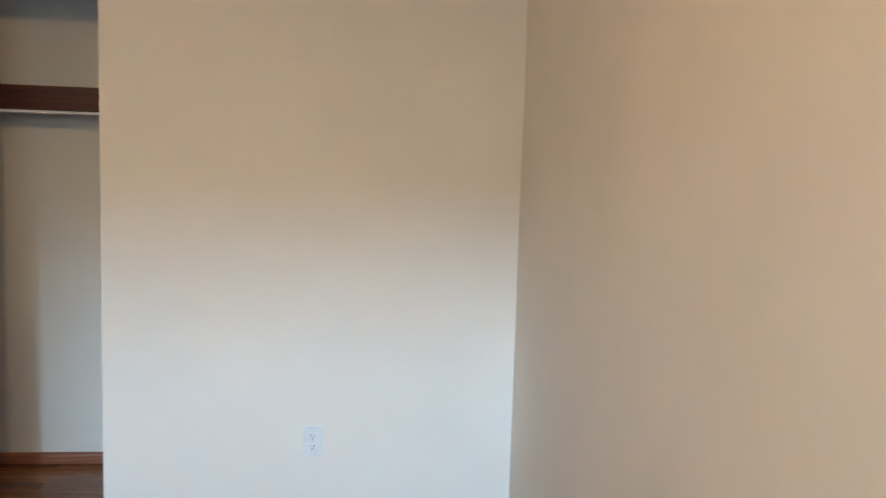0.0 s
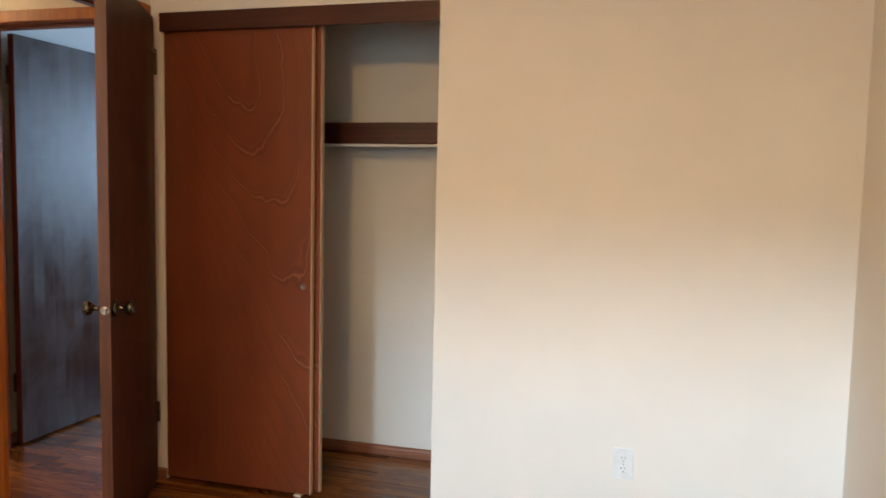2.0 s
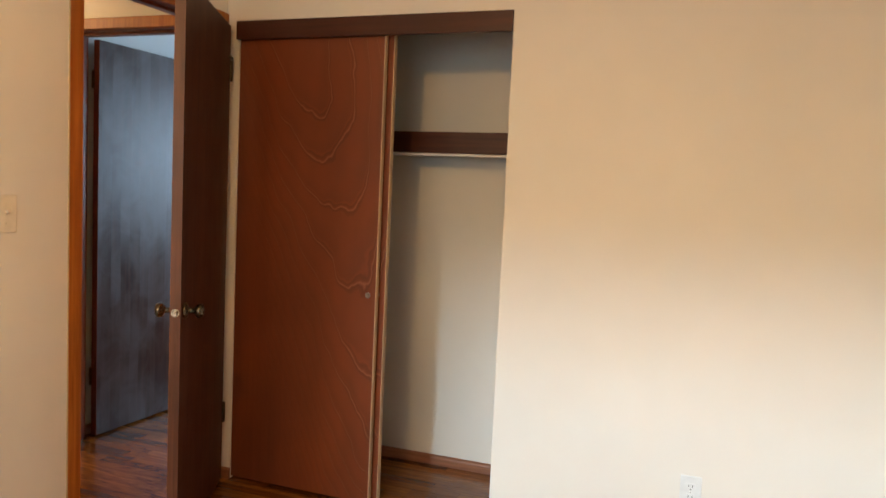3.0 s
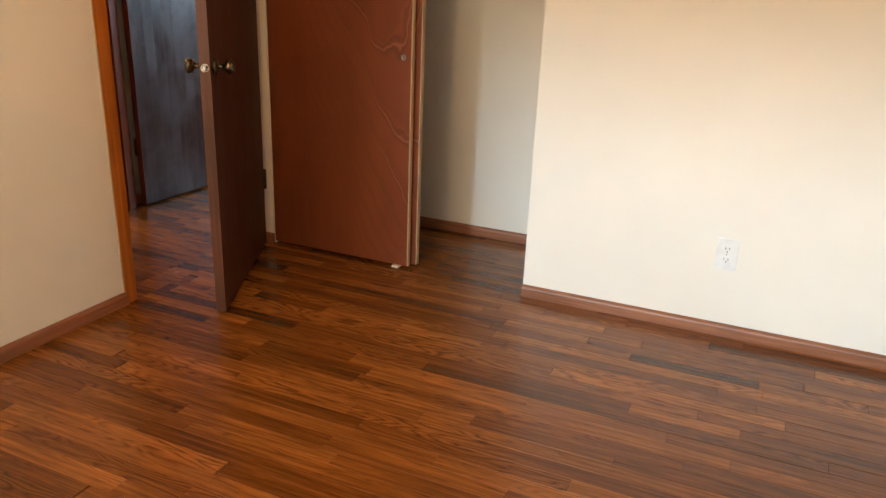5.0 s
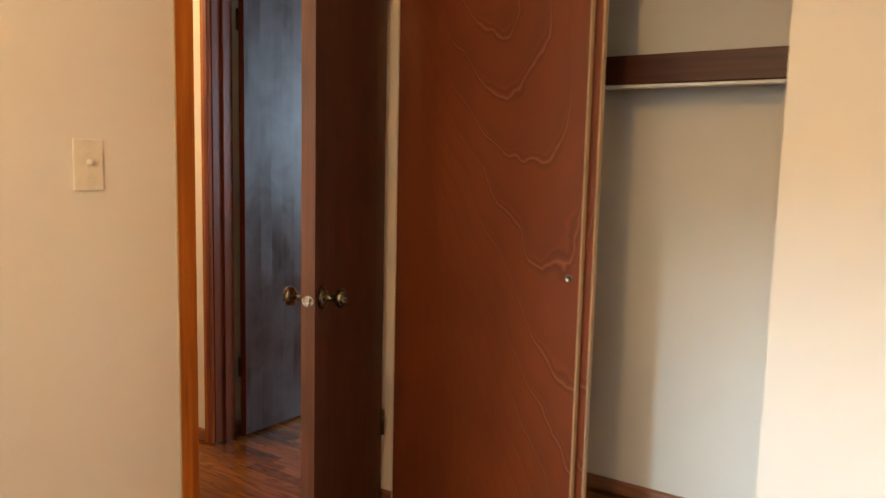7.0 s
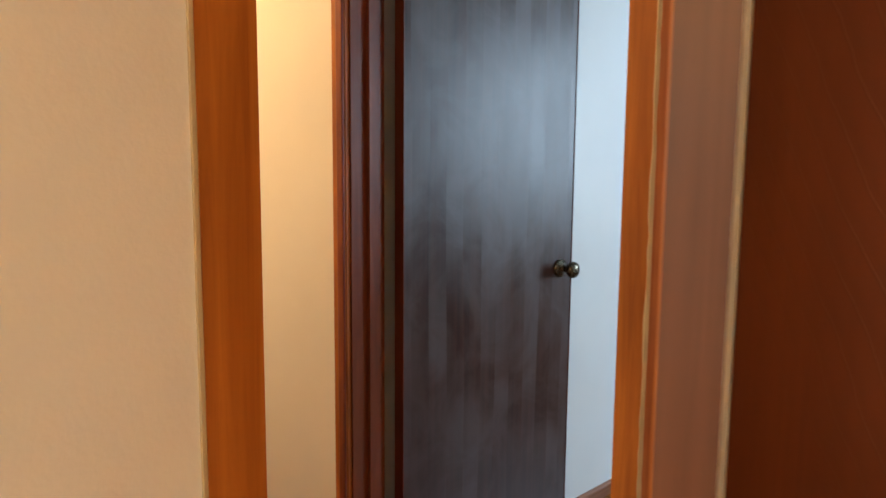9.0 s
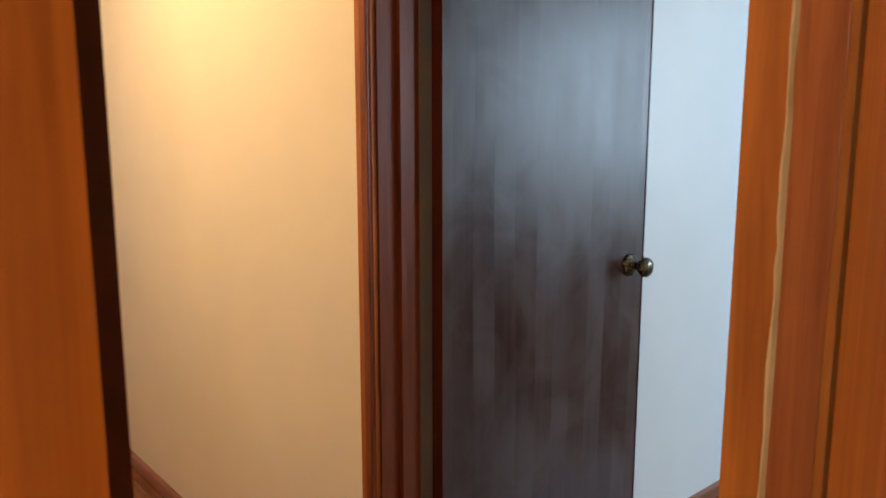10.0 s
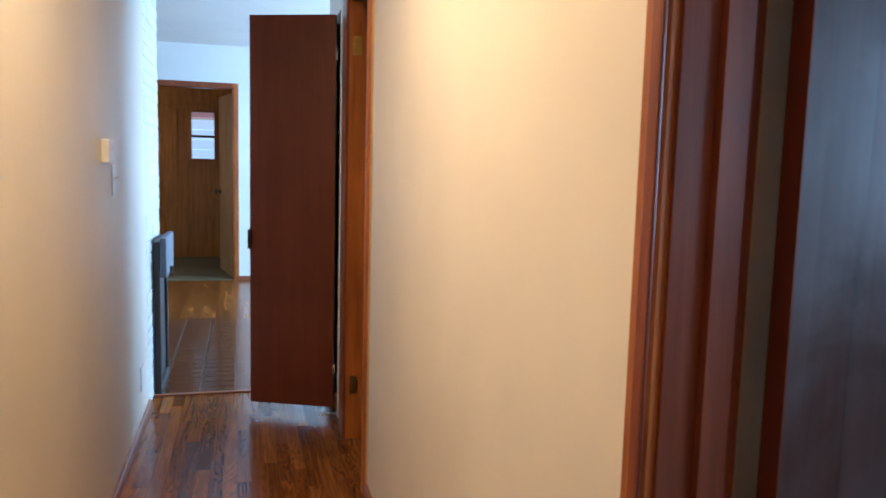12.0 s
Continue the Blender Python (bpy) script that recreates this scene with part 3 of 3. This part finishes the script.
# tall narrow cupboard door, standing open across the hall
lw = thing("door_4", pose(0, 0, 0), "white-edged frame of the hall cupboard", "door frame", kind="structure")
part("jamb", boxes((L1, HN - 0.004, 0, L1 + 0.018, HN + 0.12, 2.08), bevel=0.0015), WHITE, lw)
part("jamb", boxes((L0 - 0.018, HN - 0.004, 0, L0, HN + 0.12, 2.08), bevel=0.0015), WHITE, lw)
cd = thing("cupboard_door", pose(-6.722, HN - 0.030, 0.056, 0, 0, 246.5), "dark red-brown tall cupboard door, open across the hall", "door")
part("leaf", boxes((0.0, -0.022, 0, 0.448, 0.0, 1.99), bevel=0.002), CLOSETWOOD, cd)
part("pull", boxes((0.436, 0.0, 0.815, 0.452, 0.024, 0.915), bevel=0.004), BRONZE, cd, "small dark cup pull")
for z in (0.2, 1.8):
    part("hinge", moved(lathe([(0.005, -0.03), (0.005, 0.03)], 10), pose(-0.004, -0.004, z)), STEEL, cd)
ds = thing("spring_door_stop", pose(-6.66, HN - 0.016, 0.045, 90, 0, 0), "white-tipped spring door stop on the baseboard", "door stop")
part("rod", lathe([(0.010, 0), (0.010, 0.005), (0.005, 0.008), (0.005, 0.06)], 12), STEEL, ds)
part("tip", lathe([(0.008, 0.06), (0.009, 0.064), (0.009, 0.074), (0.006, 0.078)], 12), WHITE, ds, "white rubber tip")

# far doorway of the living room and its pale door
fw = thing("door_5", pose(0, 0, 0), "brown wooden door frame of the far room", "door frame", kind="structure")
part("jamb", boxes((XF - 0.124, F0 - 0.02, 0, XF + 0.004, F0, 2.07), bevel=0.0015), REDFIR, fw)
part("jamb", boxes((XF - 0.124, F1, 0, XF + 0.004, F1 + 0.02, 2.07), bevel=0.0015), REDFIR, fw)
part("head_jamb", boxes((XF - 0.124, F0 - 0.02, 2.07, XF + 0.004, F1 + 0.02, 2.09), bevel=0.0015), REDFIR, fw)
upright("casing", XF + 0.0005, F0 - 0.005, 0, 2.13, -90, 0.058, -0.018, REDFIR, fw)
upright("casing", XF + 0.0005, F1 + 0.062, 0, 2.13, -90, 0.058, -0.018, AMBER, fw)
part("head_casing", boxes((XF + 0.0005, F0 - 0.0045, 2.074, XF + 0.0175, F1 + 0.0035, 2.13), bevel=0.003), REDFIR, fw)
fd = door_leaf("far_room_door", "tan wooden door, open into the panelled room", 0.76, 2.03, 0.035, TAN, TAN, 0.93)
fd.matrix_world = pose(XF - 0.125, F1 - 0.005, 0.012, 0, 0, 192)

# window in the panelled wall
fwin = thing("window_1", pose(-13.56, 2.985, 1.30), "small two-sash window in the panelled wall", "window", kind="structure")
part("window_frame", boxes((-0.03, -0.165, 0.0, 0.075, -0.145, 0.65), (-0.03, 0.145, 0.0, 0.075, 0.165, 0.65), (-0.03, -0.145, 0.0, 0.075, 0.145, 0.02), (-0.03, -0.145, 0.63, 0.075, 0.145, 0.65), bevel=0.002), PANEL, fwin)
part("meeting_rail", boxes((-0.02, -0.145, 0.30, 0.02, 0.145, 0.33), bevel=0.002), BLACK, fwin, "dark meeting rail")
for z0, z1 in ((0.02, 0.30), (0.33, 0.63)):
    p = part("pane", boxes((-0.004, -0.145, z0, 0.0, 0.145, z1)), GLASS, fwin)
    p.visible_shadow = False
# panelled door with rails beside the window: boards of the far wall
pw = thing("wall_panel", pose(-13.5, 0, 0), "honey-brown upright panelling boards", "panelling", kind="structure")
y = 1.0
while y < 5.05:
    w = 0.185
    y1 = min(y + w, 5.1)
    if y1 <= 2.80 or y >= 3.17:
        part("board", boxes((0.0005, y + 0.003, 0.0, 0.010, y1 - 0.003, LH), bevel=0.002), PANEL, pw)
    else:
        part("board", boxes((0.0005, y + 0.003, 0.0, 0.010, y1 - 0.003, 1.28), bevel=0.002), PANEL, pw)
        part("board", boxes((0.0005, y + 0.003, 1.97, 0.010, y1 - 0.003, LH), bevel=0.002), PANEL, pw)
    y = y1
part("rail", boxes((0.011, 1.0, 1.97, 0.022, 5.1, 2.02), bevel=0.002), PANEL, pw)
# outside the far window: a house whose wall and fascia glow for daylight
nb = thing("backdrop", pose(-19.0, 3.0, -0.3), "glowing backdrop of a daylit pale blue sided house with a faded red fascia", "house", kind="structure")
part("wall", boxes(*[(-0.3, -4, i * 0.2, 0.0 + 0.02 * (i % 2), 4, i * 0.2 + 0.196) for i in range(12)]), SIDING, nb)
part("fascia", boxes((0.0, -4.2, 2.42, 0.45, 4.2, 2.56), bevel=0.01), PINK, nb)
part("roof", boxes((-2.0, -4.3, 2.57, 0.5, 4.3, 2.75), bevel=0.02), BLUEGREY, nb)
tagged(mesh_object("ground", boxes((-400, -400, -0.5, 400, 400, -0.3)), GROUND), "dry open ground outside the house", "ground", kind="structure")

# ---- closet ----
hd = thing("closet_header", pose(0, 0, 0), "dark red-brown header board over the closet", "trim", kind="structure")
part("board", boxes((C0 + 0.002, YN - 0.006, 1.985, C1 - 0.002, YN + 0.02, 2.063), bevel=0.003), HEADER, hd)
part("track", boxes((C0 + 0.002, YN + 0.022, 2.0, C1 - 0.002, YN + 0.088, 2.063)), HEADER, hd)


def sliding_panel(x, y):
    ob = thing("sliding_closet_door", pose(x, y, 0.012), "red-brown luan veneer sliding closet door", "closet door", "sliding closet doors")
    part("leaf", boxes((0.0, 0.0, 0, 0.700, 0.026, 1.985), bevel=0.001), LUAN, ob)
    part("edge_band", boxes((0.7005, 0.0005, 0.0, 0.704, 0.0255, 1.985)), PLYEDGE, ob, "raw pale plywood edge")
    cup = part("finger_pull", moved(lathe([(0.0125, 0), (0.0125, 0.0015), (0.0095, 0.0022), (0.0085, 0.0008)], 24), pose(0.666, 0.0, 0.900, 90, 0, 0)), DULL, ob, "small round chrome finger pull")
    return ob


sliding_panel(C0 + 0.003, YN + 0.028)
p2 = sliding_panel(C0 + 0.027, YN + 0.068)
fg = thing("floor_guide", pose(-2.05, YN + 0.028, 0.0), "small plastic floor guide under the sliding doors", "guide")
part("body", boxes((-0.015, -0.012, 0, 0.015, 0.05, 0.010), bevel=0.002), IVORY, fg)

sh = thing("closet_shelf", pose(0, 0, 0), "dark red-brown closet shelf with a white rail below", "shelf")
part("shelf_board", boxes((XW + 0.002, 4.368, 1.610, -0.953, CB - 0.002, 1.630), bevel=0.002), SHELFWOOD, sh)
part("front_board", boxes((XW + 0.002, 4.35, 1.538, -0.953, 4.367, 1.634), bevel=0.003), SHELFWOOD, sh)
part("rail", boxes((XW + 0.002, 4.352, 1.524, -0.953, 4.385, 1.536), bevel=0.004), WHITE, sh, "white painted rail under the shelf")

# ---- wall plates ----
ot = thing("wall_outlet", pose(-0.692, YN, 0.318), "white duplex wall outlet on the painted wall", "outlet")
part("plate", boxes((-0.037, -0.006, -0.060, 0.037, -0.0005, 0.060), bevel=0.0025), WHITE, ot)
for dz in (0.0195, -0.0195):
    r = part("receptacle", boxes((-0.0165, -0.0075, dz - 0.0135, 0.0165, -0.0055, dz + 0.0135), bevel=0.001), WHITE, ot)
    part("slot", boxes((-0.008, -0.0085, dz + 0.000, -0.006, -0.0072, dz + 0.008)), SLOT, r)
    part("slot", boxes((0.0055, -0.0085, dz - 0.001, 0.0075, -0.0072, dz + 0.008)), SLOT, r)
    part("ground_slot", boxes((-0.002, -0.0085, dz - 0.010, 0.002, -0.0072, dz - 0.006)), SLOT, r)
part("screw", moved(lathe([(0.003, 0), (0.0025, 0.001)], 10), pose(0, -0.006, 0, 90, 0, 0)), STEEL, ot)

sw = thing("light_switch", pose(XW, 2.850, 1.232, 0, 0, 90), "ivory toggle light switch on the cream wall", "switch")
part("plate", boxes((-0.037, -0.006, -0.060, 0.037, -0.0005, 0.060), bevel=0.0025), IVORY, sw)
part("toggle", moved(boxes((-0.005, -0.018, -0.004, 0.005, 0.0, 0.006), bevel=0.0015), pose(0, -0.004, 0.004, -18, 0, 0)), IVORY, sw)
part("toggle_slot", boxes((-0.0055, -0.0068, -0.012, 0.0055, -0.0055, 0.012)), IVORY, sw)
for dz in (0.030, -0.030):
    part("screw", moved(lathe([(0.003, 0), (0.0025, 0.001)], 10), pose(0, -0.006, dz, 90, 0, 0)), IVORY, sw)

th = thing("thermostat", pose(-5.86, HS, 1.345, 0, 0, 180), "white wall thermostat on the hall wall", "thermostat")
part("body", boxes((-0.055, -0.028, -0.042, 0.055, -0.0005, 0.042), bevel=0.006), WHITE, th)
part("dial_window", boxes((-0.03, -0.0295, 0.0, 0.03, -0.0275, 0.02), bevel=0.0005), IVORY, th)
hs = thing("light_switch", pose(-6.05, HS, 1.235, 0, 0, 180), "white hall light switch below the thermostat", "switch")
part("plate", boxes((-0.037, -0.006, -0.060, 0.037, -0.0005, 0.060), bevel=0.0025), WHITE, hs)
part("toggle", moved(boxes((-0.005, -0.018, -0.004, 0.005, 0.0, 0.006), bevel=0.0015), pose(0, -0.004, 0.004, -18, 0, 0)), WHITE, hs)
ho = thing("wall_outlet", pose(-6.75, HS, 0.25, 0, 0, 180), "white wall outlet low on the hall wall", "outlet")
part("plate", boxes((-0.037, -0.006, -0.060, 0.037, -0.0005, 0.060), bevel=0.0025), WHITE, ho)

# ---- fireplace ----
pier = structure("wall_chimney", boxes((-7.70, 2.0, 0, -7.06, HS - 0.004, LH)), WBRICK, "white-painted brick chimney wall", "chimney")
row = 0
z = 0.0
while z < LH - 0.08:
    x = -7.06 - (0.10 if row % 2 else 0.0)
    cuts = [-7.05] + [x - 0.205 * k for k in range(1, 4) if x - 0.205 * k > -7.68] + [-7.71]
    for a, b in zip(cuts, cuts[1:]):
        j = random.uniform(-0.002, 0.002)
        part("brick", boxes((b + 0.004, HS - 0.10, z + 0.004, a - 0.004, HS + j, z + 0.064), bevel=0.003), WBRICK, pier)
    row += 1
    z += 0.068
sc = thing("fire_screen", pose(-7.30, HS + 0.006, 0.004, 0, 0, 180), "black iron fire screen with a slate-grey hood", "fire screen")
part("frame", boxes((-0.02, -0.035, 0.0, 0.03, 0.0, 0.86), (0.38, -0.035, 0.0, 0.42, 0.0, 0.86), (0.03, -0.035, 0.80, 0.38, 0.0, 0.86), (0.03, -0.035, 0.0, 0.38, 0.0, 0.05), bevel=0.003), BLACK, sc)
part("hood", boxes((-0.02, -0.070, 0.66, 0.42, -0.036, 0.88), bevel=0.006), BLUEGREY, sc, "slate-blue metal hood")
part("mesh_panel", boxes((0.03, -0.02, 0.05, 0.38, -0.012, 0.80)), BLACK, sc)
part("handle", boxes((0.18, -0.085, 0.64, 0.20, -0.070, 0.70), bevel=0.003), BRASS, sc, "small brass handle")

# ---- hearth tiles ----
hearth = structure("floor_hearth", boxes((-9.35, 2.0, -0.03, -7.27, 3.45, 0.001)), GROUT, "brown glazed hearth tiles let into the floor", "hearth")
xx = -7.272
while xx > -9.30:
    yy = 2.005
    while yy < 3.40:
        y1 = min(yy + 0.205, 3.447)
        tl = part("tile", boxes((xx - 0.096, yy + 0.005, -0.01, xx - 0.004, y1 - 0.005, 0.006 + random.uniform(0, 0.0008)), bevel=0.0015), TILE, hearth)
        yy += 0.208
    xx -= 0.104
structure("threshold_strip", boxes((-7.272, HS, 0.0, -7.24, HN - 0.02, 0.010), bevel=0.003), BASEY, "worn wooden threshold strip", "threshold")

# ---- oak strip floor ----
floor = structure("floor", boxes((XF - 0.02, -0.62, -0.12, XE + 0.12, 7.3, -0.004)), SUB, "brown stained oak strip floor", "floor")
STRIP = 0.057
shared = {}
rng = random.Random(5)


def plank_mesh(length):
    key = round(length, 2)
    if key not in shared:
        me = bpy.data.meshes.new("plank")
        bm = boxes((0.0004, 0.0004, -0.012, key - 0.0004, STRIP - 0.0004, 0.0))
        top = [e for e in bm.edges if all(v.co.z > -0.001 for v in e.verts)]
        bmesh.ops.bevel(bm, geom=top, offset=0.0006, segments=1, affect="EDGES")
        bm.to_mesh(me)
        bm.free()
        me.materials.append(PLANK)
        shared[key] = me
    return shared[key]


rest_v, rest_f = [], []
count = 0


def lay(x0, x1, y0, y1, single):
    """Rows of strips along x over the rectangle; single: each strip is an object."""
    global count
    rows = int(math.ceil((y1 - y0) / STRIP))
    for r in range(rows):
        yy = y0 + r * STRIP
        wy = min(STRIP, y1 - yy)
        if wy < 0.01:
            continue
        x = x0 - rng.uniform(0.0, 0.5)
        while x < x1:
            ln = round(rng.choice((0.31, 0.42, 0.55, 0.68, 0.86, 1.1)) * rng.uniform(0.9, 1.1), 1) + 0.02
            a, b = max(x, x0), min(x + ln, x1)
            x += ln
            if b - a < 0.03:
                continue
            dz = rng.uniform(-0.0004, 0.0004)
            if single and count < 300 and wy > STRIP - 0.001:
                ob = new("plank", plank_mesh(round(b - a, 2)))
                ob.parent = floor
                ob.location = (a, yy, dz)
                count += 1
            else:
                k = len(rest_v)
                e = 0.0005
                rest_v.extend(((a + e, yy + e, dz), (b - e, yy + e, dz), (b - e, yy + wy - e, dz), (a + e, yy + wy - e, dz), (a + e, yy + e, dz - 0.01), (b - e, yy + e, dz - 0.01), (b - e, yy + wy - e, dz - 0.01), (a + e, yy + wy - e, dz - 0.01)))
                rest_f.extend([tuple(k + i for i in f) for f in ((0, 1, 2, 3), (4, 5, 1, 0), (5, 6, 2, 1), (6, 7, 3, 2), (7, 4, 0, 3))])


S = STRIP
bed_rows = 46
lay(XW, XE, YS + bed_rows * S, YN, True)
lay(XW, XE, YS, YS + bed_rows * S, False)
lay(XH, XW, D0, D1, False)
lay(-5.6, XH, HS, HN, True)
lay(-7.24, -5.6, HS, HN, False)
lay(XW, -0.95, YN, CB, False)
lay(-3.725, XH, HN, 7.2, False)
lay(XH, XE, CB + 0.08, 7.2, False)
lay(-6.6, -5.1, HN, 5.6, False)
lay(XF, -9.35, -0.5, 7.0, False)
lay(-9.35, XL, 3.45, 7.0, False)
lay(-9.35, XL, -0.5, 2.0, False)
lay(XL, -6.69, HN, 4.55, False)
me = bpy.data.meshes.new("planks")
me.from_pydata(rest_v, [], rest_f)
me.materials.append(PLANKS)
planks = new("planks", me)
planks.parent = floor
tagged(planks, "brown oak floor strips", kind="stuff")
